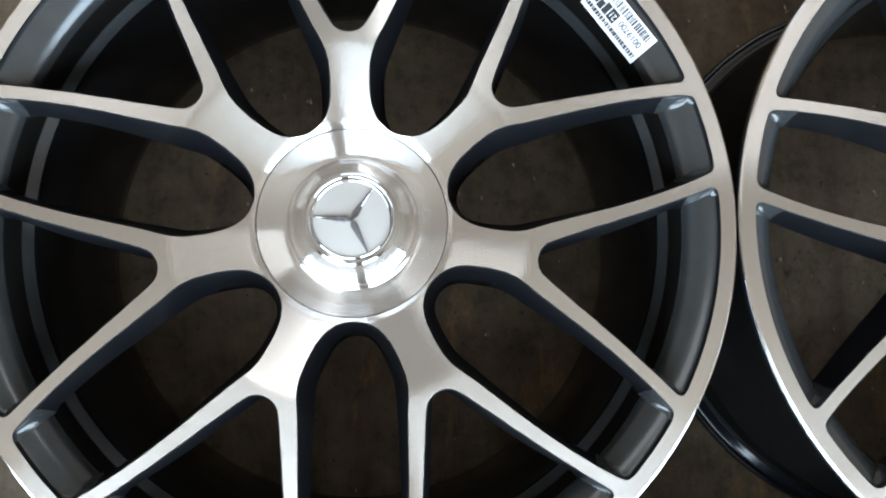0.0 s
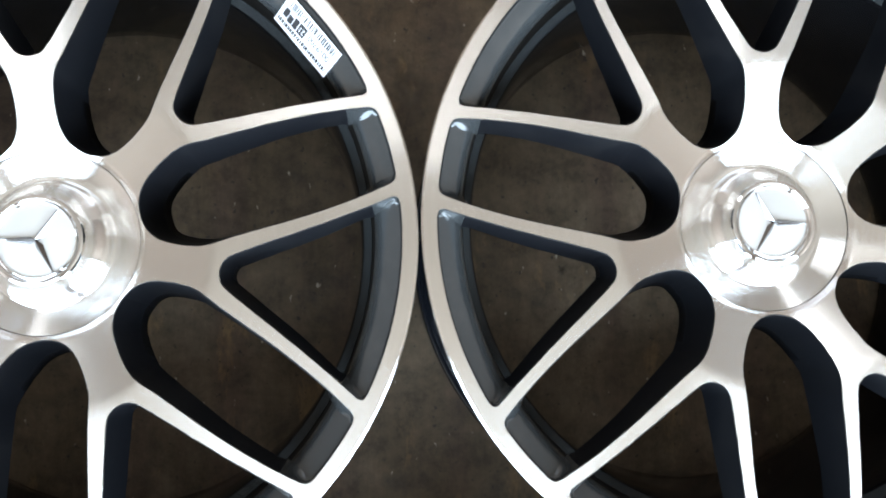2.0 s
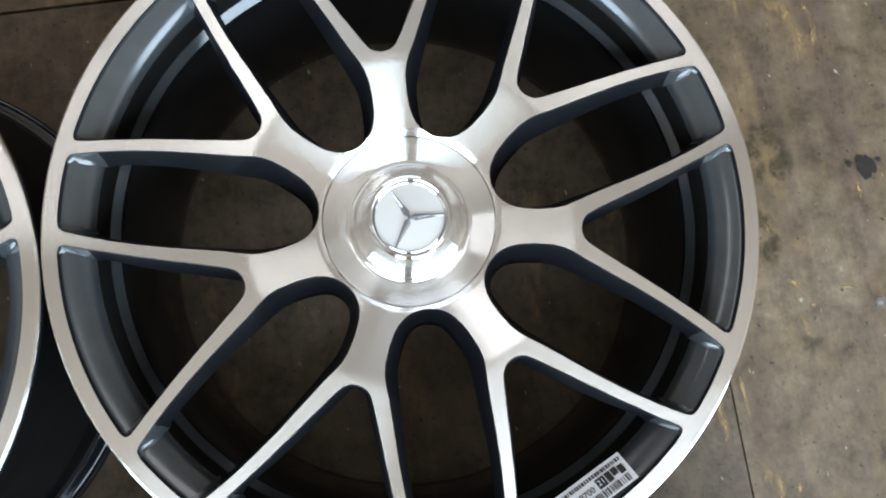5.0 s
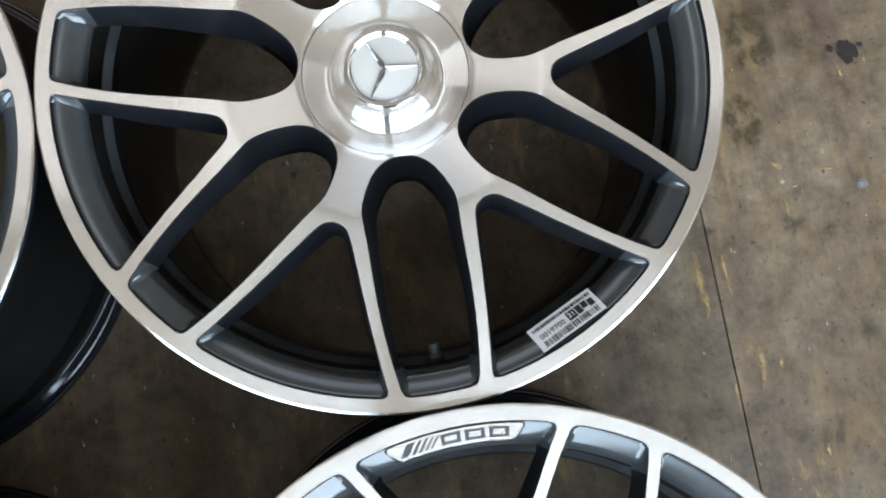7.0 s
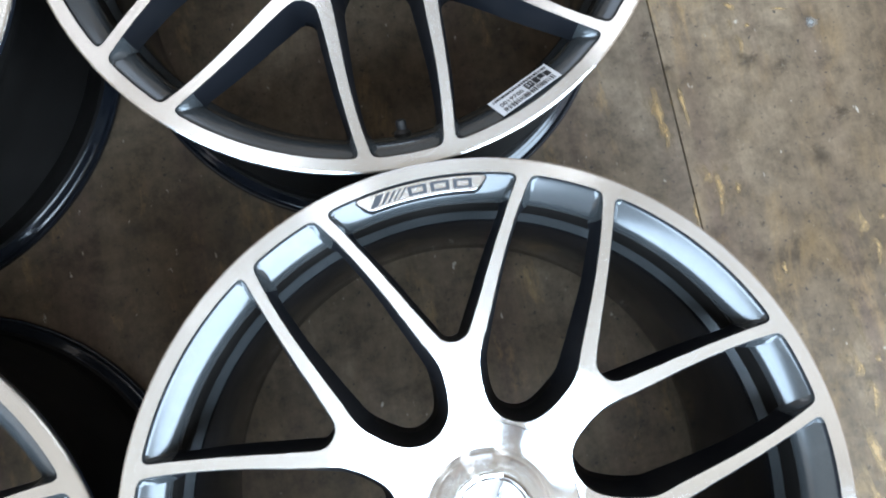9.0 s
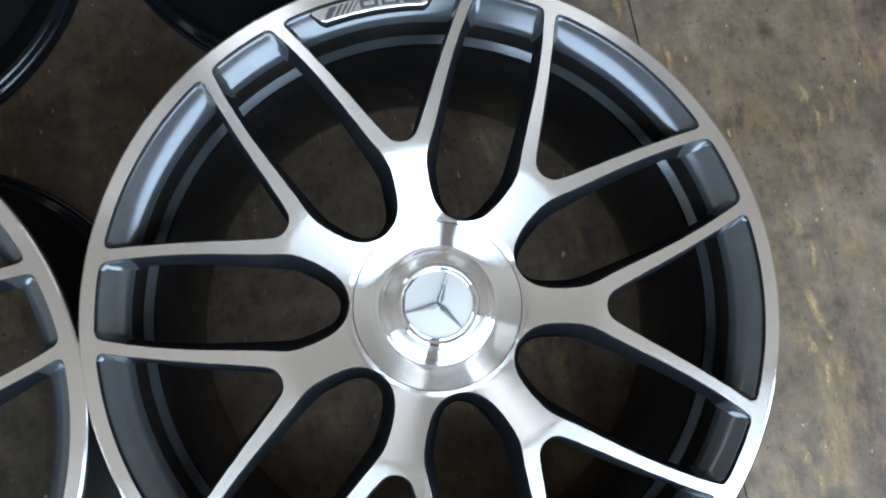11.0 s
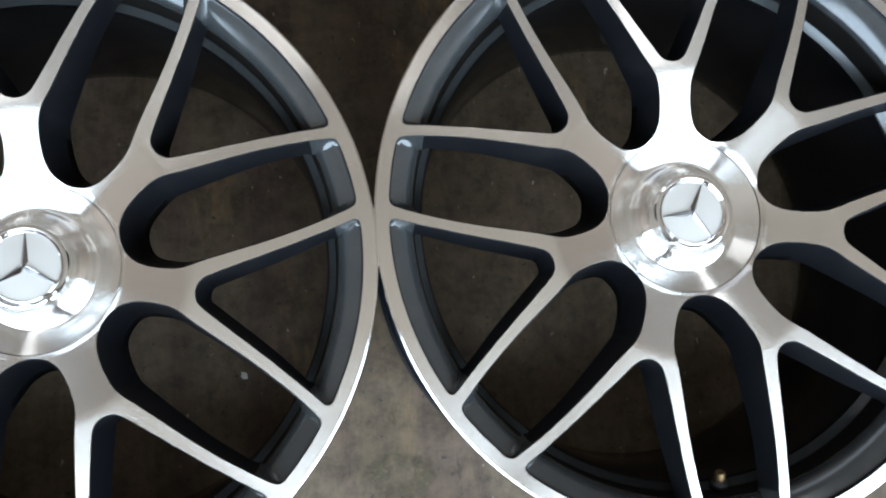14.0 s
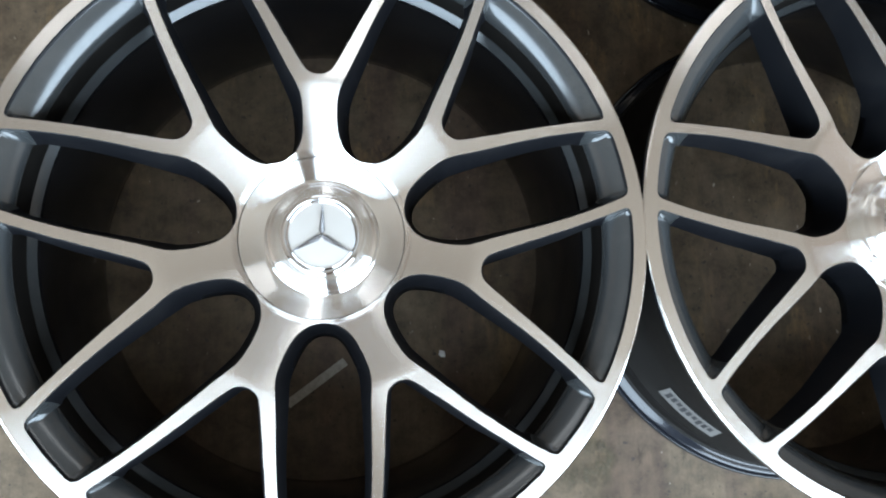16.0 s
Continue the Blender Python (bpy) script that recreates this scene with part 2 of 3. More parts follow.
# south wall with its doorway; the middle pier is added to split the daylight
south = tagged(part("wall_south", None), "brown-beige plastered wall with a wide open doorway and an added pier", "wall", kind="structure")
(da, db), (dc, dd) = DOORS
for b in ((X0 - 0.15, da, Y0 - 0.15, Y0, -0.14, TOP), (dd, X1 + 0.15, Y0 - 0.15, Y0, -0.14, TOP), (db, dc, Y0 - 0.15, Y0, -0.14, TOP),
          (da, db, Y0 - 0.15, Y0, 2.88, TOP), (dc, dd, Y0 - 0.15, Y0, 2.88, TOP)):
    part("wall_panel", box_mesh("wall_panel", *b, WALL), south)
tagged(part("ground", box_mesh("ground", -60, 60, -90, Y0 - 0.16, -0.3, -0.15, plaster("yard_concrete", (0.25, 0.24, 0.22), (0.33, 0.32, 0.30)))), "plain grey concrete yard outside the doorway", "ground", kind="structure")
# Unseen housings added above the fill lamps.
for lx, ly in FILL_LAMPS:
    lamp = tagged(part("fill_fitting", None, m=pose(lx, ly, TOP - 0.1)), "long white housing added over a fill lamp", "ceiling light", "ceiling lights")
    part("housing", box_mesh("housing", -0.16, 0.16, -0.8, 0.8, 0.0, 0.098, STEEL, 0.01), lamp)

# floor sheets with an open joint between them
SEAM = 0.901
for xa, xb in [(X0 + 0.01, SEAM - 2.443), (SEAM - 2.44, SEAM - 0.0007), (SEAM + 0.0007, SEAM + 2.44), (SEAM + 2.443, X1 - 0.01)]:
    for ya, yb in ((Y0 + 0.01, 0.339), (0.3425, Y1 - 0.01)):
        part("plywood_sheet", box_mesh("plywood_sheet", xa, xb, ya, yb, -0.018, 0.0, FLOOR_OCHRE if xa > 0.8 or ya > 0.3 else FLOOR, 0.0006), slab)

# ---- wheels ----
R_OUT, R_IN = 0.2835, 0.2710
OUT_EDGE = [(0.0713, 25.714), (0.0735, 25.714), (0.0740, 22.5), (0.0752, 19.3), (0.0775, 16.0), (0.0815, 12.9), (0.087, 10.5), (0.094, 8.9), (0.105, 7.7), (0.118, 7.3),
            (0.126, 7.75), (0.133, 8.7), (0.145, 10.4), (0.160, 11.9), (0.175, 13.1), (0.200, 14.8), (0.230, 16.7), (0.258, 18.5), (0.2655, 19.0), (0.2688, 19.4), (0.2702, 19.9), (0.2710, 20.7)]
IN_EDGE = [(0.1375, 0.0), (0.1377, 1.0), (0.1384, 2.1), (0.1398, 3.3), (0.1425, 4.5), (0.147, 5.5), (0.155, 6.9), (0.165, 8.3), (0.175, 9.6), (0.200, 12.1), (0.230, 14.5), (0.258, 16.4),
           (0.2655, 16.85), (0.2688, 16.7), (0.2702, 16.3), (0.2710, 15.5)]
FACE_DROP = [(0.0, -0.0250), (0.0713, -0.0219), (0.0752, -0.0184), (0.128, -0.0012), (0.131, -0.0004), (0.1345, 0.0001), (0.165, 0.0006), (0.212, 0.0006), (0.258, 0.0001), (0.271, 0.0)]


FLARE_OUT = [(0.07, 0.010), (0.12, 0.009), (0.15, 0.006), (0.20, 0.004), (0.244, 0.003), (0.250, 0.0060), (0.263, 0.0060), (0.271, 0.003)]
FLARE_IN = [(0.137, 0.004), (0.15, 0.005), (0.20, 0.005), (0.244, 0.003), (0.250, 0.0060), (0.263, 0.0060), (0.271, 0.003)]
DEPTH = [(0.07, 0.047), (0.14, 0.037), (0.20, 0.028), (0.243, 0.0250), (0.2495, 0.0205), (0.2515, 0.0170), (0.254, 0.0134), (0.2575, 0.0100), (0.2615, 0.0072), (0.265, 0.0052), (0.2688, 0.0032), (0.271, 0.0025)]


def spoke_mesh(H):
    """One Y-shaped spoke with two arms, machined on top, near-black on its flanks and grey by the rim."""
    rs = sorted({r for r, _ in OUT_EDGE} | {r for r, _ in IN_EDGE} | {0.212, 0.2435, 0.2490, 0.2505, 0.2525, 0.2550, 0.2615, 0.187, 0.112, 0.099, 0.128, 0.131, 0.1345})
    A = 6
    tip = IN_EDGE[0][0]
    verts, faces, idx = [], [], []
    left, right = [], []
    for r in rs:
        to = radians(interp(OUT_EDGE, r))
        tn = radians(interp(IN_EDGE, r)) if r > tip else 0.0
        z = H + interp(FACE_DROP, r)
        rowr = []
        for i in range(A + 1):
            a = tn + (to - tn) * i / A
            rowr.append(len(verts))
            verts.append(Vector((r * math.cos(a), r * math.sin(a), z)))
        rowl = [rowr[0]] if r <= tip else None
        if rowl is None:
            rowl = [len(verts)]
            verts.append(Vector((r * math.cos(tn), -r * math.sin(tn), z)))
        for i in range(1, A + 1):
            a = tn + (to - tn) * i / A
            rowl.append(len(verts))
            verts.append(Vector((r * math.cos(a), -r * math.sin(a), z)))
        left.append(rowl)
        right.append(rowr)
    for j in range(len(rs) - 1):
        for i in range(A):
            faces.append((right[j][i], right[j + 1][i], right[j + 1][i + 1], right[j][i + 1]))
            faces.append((left[j][i], left[j][i + 1], left[j + 1][i + 1], left[j + 1][i]))
            idx += [0, 0]
    top = list(faces)
    jt = rs.index(tip)
    loop = [row[-1] for row in right] + right[-1][-2::-1]
    loop += [right[j][0] for j in range(len(rs) - 2, jt - 1, -1)] + [left[j][0] for j in range(jt + 1, len(rs))]
    loop += left[-1][1:] + [left[j][-1] for j in range(len(rs) - 2, -1, -1)] + left[0][-2::-1] + right[0][1:-1]
    n = len(loop)
    levels = [loop]
    pts = [verts[i] for i in loop]
    normals = []
    inner_edge = {row[0] for row in left[jt:]} | {row[0] for row in right[jt:]}
    flare, depth = [], []
    for i in range(n):
        d = pts[(i + 1) % n] - pts[i - 1]
        nn = Vector((-d.y, d.x, 0)).normalized()
        r = math.hypot(pts[i].x, pts[i].y)
        if abs(r - 0.0735) < 1e-5:
            nn = Vector((pts[i].x / r, pts[i].y / r, 0))
        elif r < 0.0735:
            nn = Vector((0, 0, 0))
        normals.append(nn)
        flare.append(interp(FLARE_IN if loop[i] in inner_edge else FLARE_OUT, r))
        depth.append(interp(DEPTH, r))
    for share, off0, dz0 in ((0.0, 0.0007, -0.0004), (0.10, 0.0009, -0.0015), (0.45, 0.0010, -0.0018), (0.78, 0.0010, -0.0018), (1.0, 0.0012, -0.0018)):
        ring = []
        for p, nn, fl, dp in zip(pts, normals, flare, depth):
            off, dz = off0 + fl * share ** 1.7, dz0 - dp * share
            q = p + nn * off
            rr = math.hypot(q.x, q.y)
            if rr > 0.2735:
                q = Vector((q.x * 0.2735 / rr, q.y * 0.2735 / rr, q.z))
            ring.append(len(verts))
            verts.append(Vector((q.x, q.y, p.z + dz)))
        levels.append(ring)
    for li, (a, b) in enumerate(zip(levels, levels[1:])):
        for i in range(n):
            i2 = (i + 1) % n
            faces.append((a[i], b[i], b[i2], a[i2]))
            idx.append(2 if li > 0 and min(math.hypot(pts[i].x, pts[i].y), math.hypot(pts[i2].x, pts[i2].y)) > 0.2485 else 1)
    bottom = dict(zip(loop, levels[-1]))
    for f in top:
        g = []
        for v in reversed(f):
            if v not in bottom:
                bottom[v] = len(verts)
                verts.append(verts[v] + Vector((0, 0, -0.031)))
            g.append(bottom[v])
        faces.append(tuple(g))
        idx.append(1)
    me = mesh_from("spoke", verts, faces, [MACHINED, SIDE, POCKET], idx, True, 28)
    bm = bmesh.new()
    bm.from_mesh(me)
    bmesh.ops.recalc_face_normals(bm, faces=bm.faces[:])
    bm.to_mesh(me)
    bm.free()
    return me


def barrel_mesh(H):
    """Rim barrel: pocket slope and bore inside, bead seats and drop centre outside."""
    inner = [(0.2711, H - 0.0012), (0.2706, H - 0.0026), (0.2696, H - 0.0036), (0.2675, H - 0.0047), (0.2650, H - 0.0060), (0.2615, H - 0.0080), (0.2575, H - 0.0108), (0.2540, H - 0.0142), (0.2515, H - 0.0180), (0.2500, H - 0.0220), (0.2490, H - 0.0270), (0.2478, H - 0.041),
             (0.2470, H - 0.0425), (0.2408, H - 0.0480), (0.2390, H - 0.0515), (0.2362, H - 0.12), (0.2380, 0.040), (0.2440, 0.012), (0.2480, 0.003), (0.2540, 0.0)]
    outer = [(0.2760, 0.0), (0.2800, 0.0012), (0.2815, 0.0042), (0.2812, 0.0074), (0.2798, 0.0094), (0.2778, 0.0098), (0.2750, 0.0086), (0.2722, 0.0100), (0.2700, 0.0140), (0.2672, 0.0158), (0.2640, 0.0180), (0.2625, 0.028), (0.2610, 0.045), (0.2640, 0.050), (0.2610, 0.056), (0.2480, 0.085),
             (0.2440, 0.10), (0.2440, H - 0.085), (0.2520, H - 0.062), (0.2600, H - 0.050), (0.2640, H - 0.045), (0.2640, H - 0.022), (0.2720, H - 0.015), (0.2790, H - 0.012), (0.2822, H - 0.008)]
    # Grey ledge between near-black walls: the recess's shade sits in these colours.
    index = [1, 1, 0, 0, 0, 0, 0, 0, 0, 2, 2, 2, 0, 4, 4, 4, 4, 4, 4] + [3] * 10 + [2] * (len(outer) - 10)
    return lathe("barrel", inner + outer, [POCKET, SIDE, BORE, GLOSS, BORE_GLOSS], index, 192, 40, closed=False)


def lip_mesh(H):
    return lathe("rim_lip", [(0.2822, H - 0.0080), (0.2833, H - 0.0070), (0.2835, H - 0.0022), (0.2829, H - 0.0008), (0.2815, H), (0.2810, H), (0.2716, H), (0.2710, H), (0.2711, H - 0.0030)],
                 [MACHINED, GLOSS], [1, 1, 0, 0, 0, 0, 0, 1], 192, 25)


def cap_mesh():
    profile = [(0.0712, -0.004), (0.0712, -0.0006), (0.0706, 0.0), (0.0698, -0.0003), (0.0690, -0.00064), (0.0532, -0.0073), (0.0520, -0.0078), (0.0500, -0.0080), (0.0488, -0.0074), (0.0480, -0.0060),
               (0.0474, -0.0040), (0.0466, -0.0030), (0.0455, -0.0026), (0.0420, 0.0008), (0.0402, 0.0026), (0.0388, 0.0040), (0.0374, 0.0064), (0.0362, 0.0094), (0.0354, 0.0122),
               (0.0348, 0.0134), (0.0340, 0.0146), (0.0326, 0.0152), (0.0311, 0.0149), (0.0301, 0.0139), (0.0290, 0.0118)]
    return lathe("cap", profile, [CAP_METAL, CHROME], [0] * 19 + [1] * 5, 128, 30)


def star_mesh():
    """Three raised tapering blades that meet in the middle."""
    verts, faces = [], []
    for i in range(3):
        a = i * 2 * math.pi / 3
        u, v = Vector((math.cos(a), math.sin(a), 0)), Vector((-math.sin(a), math.cos(a), 0))
        s = len(verts)
        up = Vector((0, 0, 1))
        verts += [u * -0.0015, u * 0.0045 + v * 0.0028, u * 0.0286 + v * 0.0003, u * 0.0286 - v * 0.0003, u * 0.0045 - v * 0.0028, up * 0.0038, u * 0.0283 + up * 0.0016]
        faces += [(s, s + 5, s + 1), (s + 1, s + 5, s + 6, s + 2), (s + 2, s + 6, s + 3), (s + 3, s + 6, s + 5, s + 4), (s + 4, s + 5, s)]
    return mesh_from("star", verts, faces, [STAR_CHROME])


def slope_frame(H, angle):
    """A frame on the pocket's slope: x along the rim, y up the slope towards the lip, z off the surface."""
    a = radians(angle)
    out = Vector((math.cos(a), math.sin(a), 0))
    along = Vector((math.sin(a), -math.cos(a), 0))
    p0, p1 = Vector((0.2515, H - 0.0180)), Vector((0.2672, H - 0.0050))
    d = (p1 - p0).normalized()
    up = (out * d.x + Vector((0, 0, d.y))).normalized()
    nn = along.cross(up)
    mid = out * 0.2590 + Vector((0, 0, H - 0.0086))
    m = Matrix((along, up, nn)).transposed().to_4x4()
    m.translation = mid + nn * 0.0014
    return m


def rect_mesh(name, rects, mat, thick=0.0002):
    verts, faces = [], []
    for x0, x1, y0, y1 in rects:
        s = len(verts)
        verts += [(x0, y0, 0), (x1, y0, 0), (x1, y1, 0), (x0, y1, 0), (x0, y0, thick), (x1, y0, thick), (x1, y1, thick), (x0, y1, thick)]
        faces += [(s + 4, s + 5, s + 6, s + 7), (s, s + 1, s + 5, s + 4), (s + 1, s + 2, s + 6, s + 5), (s + 2, s + 3, s + 7, s + 6), (s + 3, s, s + 4, s + 7), (s + 3, s + 2, s + 1, s)]
    return mesh_from(name, verts, faces, [mat])


def text_mesh(body, size, mat):
    cu = bpy.data.curves.new("number", "FONT")
    cu.body, cu.size, cu.align_x, cu.align_y, cu.extrude = body, size, "CENTER", "CENTER", 0.0001
    ob = bpy.data.objects.new("number", cu)
    me = bpy.data.meshes.new_from_object(ob)
    bpy.data.objects.remove(ob)
    me.materials.clear()
    me.materials.append(mat)
    return me


def paper_mesh(w, h):
    """Thin paper whose lower long edge curls off the step."""
    verts, faces = [], []
    nx, ny = 10, 6
    for j in range(ny + 1):
        for i in range(nx + 1):
            x, y = (i / nx - 0.5) * w, (j / ny - 0.5) * h
            verts.append((x, y, -0.00035 - 0.02 * x * x * 0.6))
    n = len(verts)
    verts += [(x, y, z - 0.0002) for x, y, z in verts]
    at = lambda i, j: j * (nx + 1) + i
    for j in range(ny):
        for i in range(nx):
            f = (at(i, j), at(i + 1, j), at(i + 1, j + 1), at(i, j + 1))
            faces += [f, tuple(n + v for v in reversed(f))]
    return mesh_from("paper", verts, faces, [PAPER], None, True)


def sticker(wheel, H, angle, number, flip, w=0.062, h=0.026, slide=-0.003):
    base = part("sticker", paper_mesh(w, h), wheel, "white paper label with a bar code and black print", slope_frame(H, angle) @ pose(0, slide, 0, 0, 0, 180 if flip else 0))
    rng = random.Random(int(angle * 10) + 7)
    bars, x = [], -w * 0.42
    while x < w * 0.42:
        b = rng.choice((0.0005, 0.0008, 0.0013))
        bars.append((x, x + b, -h * 0.44, -h * 0.20))
        x += b + rng.choice((0.0006, 0.001, 0.0016))
    part("bar_code", rect_mesh("bar_code", bars, INK), base)
    part("number", text_mesh(number, 0.0070, INK), base, m=pose(-w * 0.22, -h * 0.02, 0.0001))
    part("size_box", rect_mesh("size_box", [(w * 0.03, w * 0.16, -h * 0.14, h * 0.20)], INK), base)
    part("size_number", text_mesh("21", 0.0065, PAPER), base, m=pose(w * 0.095, h * 0.03, 0.0004))
    part("print_block", rect_mesh("print_block", [(w * (0.175 + 0.093 * i), w * (0.255 + 0.093 * i), -h * 0.13 + 0.0022 * (i % 2), h * 0.20 - 0.0012 * (i // 2)) for i in range(3)], INK), base)
    fine, x = [], -w * 0.45
    while x < w * 0.45:
        b = rng.uniform(0.0006, 0.0022)
        fine.append((x, x + b, h * 0.26, h * 0.38))
        x += b + rng.uniform(0.0005, 0.0012)
    part("fine_print", rect_mesh("fine_print", fine, INK), base)
    return base


def polar_plate(name, H, th0, th1, r0, r1, z, thick, mat, skew=0.0, n=14):
    """A curved plate along the rim; skew slants its two ends (degrees)."""
    verts, faces = [], []
    for i in range(n + 1):
        f = i / n
        ao, ai = radians(th0 + (th1 - th0) * f), radians(th0 + skew + (th1 - th0 - 2 * skew) * f)
        for r, a in ((r1, ao), (r0, ai)):
            for dz in (0.0, -thick):
                verts.append((r * math.cos(a), r * math.sin(a), H + z + dz))
    for i in range(n):
        a, b = 4 * i, 4 * i + 4
        faces += [(a, a + 2, b + 2, b), (a + 2, a + 3, b + 3, b + 2), (a + 1, a, b, b + 1), (a + 3, a + 1, b + 1, b + 3)]
    faces += [(0, 1, 3, 2), (4 * n, 4 * n + 2, 4 * n + 3, 4 * n + 1)]
    return mesh_from(name, verts, faces, [mat])


def badge_mesh(name, H, th0, th1, r0, r1, z, thick, slant, mat, n=24):
    """A curved plate along the rim with slanted, rounded ends and a softened edge."""
    mid, half, rows = (th0 + th1) / 2, (th1 - th0) / 2, 8
    verts, faces = [], []
    for shrink, dz in ((0.0, -thick), (0.0, -0.0006), (0.0005, 0.0)):
        for j in range(rows + 1):
            u = j / rows
            r = r0 + shrink + (r1 - r0 - 2 * shrink) * u
            end = 1 + slant * (u - 1) - 0.06 * abs(2 * u - 1) ** 5 - shrink * 12
            for i in range(n + 1):
                a = radians(mid + half * end * (2 * i / n - 1))
                verts.append((r * math.cos(a), r * math.sin(a), H + z + dz))
    at = lambda k, j, i: (k * (rows + 1) + j) * (n + 1) + i
    faces += [(at(2, j, i), at(2, j, i + 1), at(2, j + 1, i + 1), at(2, j + 1, i)) for j in range(rows) for i in range(n)]
    for k in range(2):
        for i in range(n):
            faces += [(at(k, 0, i), at(k, 0, i + 1), at(k + 1, 0, i + 1), at(k + 1, 0, i)), (at(k, rows, i), at(k + 1, rows, i), at(k + 1, rows, i + 1), at(k, rows, i + 1))]
        for j in range(rows):
            faces += [(at(k, j, 0), at(k + 1, j, 0), at(k + 1, j + 1, 0), at(k, j + 1, 0)), (at(k, j, n), at(k, j + 1, n), at(k + 1, j + 1, n), at(k + 1, j, n))]
    me = mesh_from(name, verts, faces, [mat])
    bm = bmesh.new()
    bm.from_mesh(me)
    bmesh.ops.recalc_face_normals(bm, faces=bm.faces[:])
    bm.to_mesh(me)
    bm.free()
    return me


def badge(wheel, H, th0, th1):
    plate = part("badge", badge_mesh("badge", H, th0, th1, 0.2566, 0.2694, -0.0022, 0.011, 0.16, MACHINED), wheel, "silver raised plate with dark infilled bars")
    part("badge_base", badge_mesh("badge_base", H, th0 + 0.35, th1 - 0.35, 0.2558, 0.2706, -0.0040, 0.012, 0.16, SIDE), plate, "dark recessed edge under the plate")
    span = th1 - th0
    for a, b in ((0.13, 0.19), (0.215, 0.24), (0.265, 0.285), (0.31, 0.325), (0.35, 0.362)):
        verts = []
        lean = 0.035 * span
        for r, s in ((0.2672, lean), (0.2586, -lean)):
            for f in (a, b):
                t = radians(th0 + span * f + s)
                verts.append((r * math.cos(t), r * math.sin(t), H - 0.0019))
        part("slanted_bar", mesh_from("slanted_bar", verts, [(0, 1, 3, 2)], [BADGE_INK]), plate)
    for a, b in ((0.40, 0.54), (0.57, 0.71), (0.74, 0.88)):
        for ra, rb in ((0.2590, 0.2608), (0.2650, 0.2668)):
            part("plain_bar", polar_plate("plain_bar", H, th0 + span * a, th0 + span * b, ra, rb, -0.0019, 0.0003, BADGE_INK, 0, 4), plate)
        for f in (a, b - 0.028):
            part("plain_bar", polar_plate("plain_bar", H, th0 + span * f, th0 + span * (f + 0.028), 0.2608, 0.2650, -0.0019, 0.0003, BADGE_INK, 0, 2), plate)


MESHES = {}


def meshes_for(H):
    if H not in MESHES:
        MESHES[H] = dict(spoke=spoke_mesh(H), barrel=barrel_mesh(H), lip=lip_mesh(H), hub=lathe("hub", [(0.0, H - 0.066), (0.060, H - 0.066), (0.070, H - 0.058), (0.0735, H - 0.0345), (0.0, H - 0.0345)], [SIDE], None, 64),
                         cap=cap_mesh(), disc=lathe("emblem_disc", [(0.0291, 0.0120), (0.0275, 0.0125), (0.0, 0.0127)], [EMBLEM], None, 96), star=star_mesh(),
                         ring=lathe("emblem_ring", [(0.0292, 0.0118), (0.0290, 0.0136), (0.0284, 0.0139), (0.0279, 0.0134), (0.0276, 0.0122)], [CHROME], None, 96))
    return MESHES[H]


def alloy_wheel(x, y, H, phi, star, label):
    w = tagged(new("alloy_wheel"), label, "wheel", "alloy wheels on the floor")
    w.matrix_basis = pose(x, y, 0, 0, 0, phi)
    me = meshes_for(H)
    part("barrel", me["barrel"], w, "dark grey painted rim barrel")
    part("rim_lip", me["lip"], w, "bright machined outer lip")
    for i in range(7):
        part("spoke", me["spoke"], w, "machined Y-shaped spoke with black flanks", pose(0, 0, 0, 0, 0, i * 360 / 7))
    part("hub", me["hub"], w)
    cap = part("hub_cap", me["cap"], w, "polished stepped metal hub cap", pose(0, 0, H - 0.0225))
    part("emblem_disc", me["disc"], cap, "satin silver disc")
    part("emblem_ring", me["ring"], cap, "chrome ring")
    part("three_blade_emblem", me["star"], cap, "raised chrome emblem of three blades", pose(0, 0, 0.0126, 0, 0, star - phi))
    return w


def valve(wheel, H, angle, tip):
    a = radians(angle)
    m = Matrix.Translation((0.2440 * math.cos(a), 0.2440 * math.sin(a), H - 0.040)) @ pose(0, 0, 0, 0, 0, angle) @ pose(0, 0, 0, 0, -62, 0)
    stem = part("valve_stem", lathe("valve_stem", [(0.0, 0.0), (0.0075, 0.0), (0.0075, 0.004), (0.0055, 0.006), (0.0042, 0.007), (0.0, 0.007)], [RUBBER], None, 20), wheel, "black rubber valve stem", m)
    part("valve_cap", lathe("valve_cap", [(0.0046, 0.006), (0.0048, 0.013), (0.0038, 0.015), (0.0, 0.015)], [tip], None, 16), stem)


LOW, HIGH = 0.236, 0.247
wheel_a = alloy_wheel(0.0, 0.0, LOW, -11.24, 57, "black and machined alloy wheel with a paper label, lying face up")
wheel_b = alloy_wheel(0.5685, 0.0, LOW, -12.22, -3, "black and machined alloy wheel lying face up on plywood")
wheel_c = alloy_wheel(0.5821, -0.5668, HIGH, -11.40, 64, "wide black and machined alloy wheel with a silver badge plate")
wheel_d = alloy_wheel(0.0171, -0.5718, HIGH, -12.79, 88, "wide black and machined alloy wheel lying face up")
sticker(wheel_a, LOW, 51.43 - 2.3, "0019700", True, slide=-0.0045)
sticker(wheel_b, LOW, 6 * 51.43 - 0.7, "0019700", True, slide=-0.0030)
badge(wheel_c, HIGH, 2 * 51.43 + 11.9, 2 * 51.43 - 11.9)


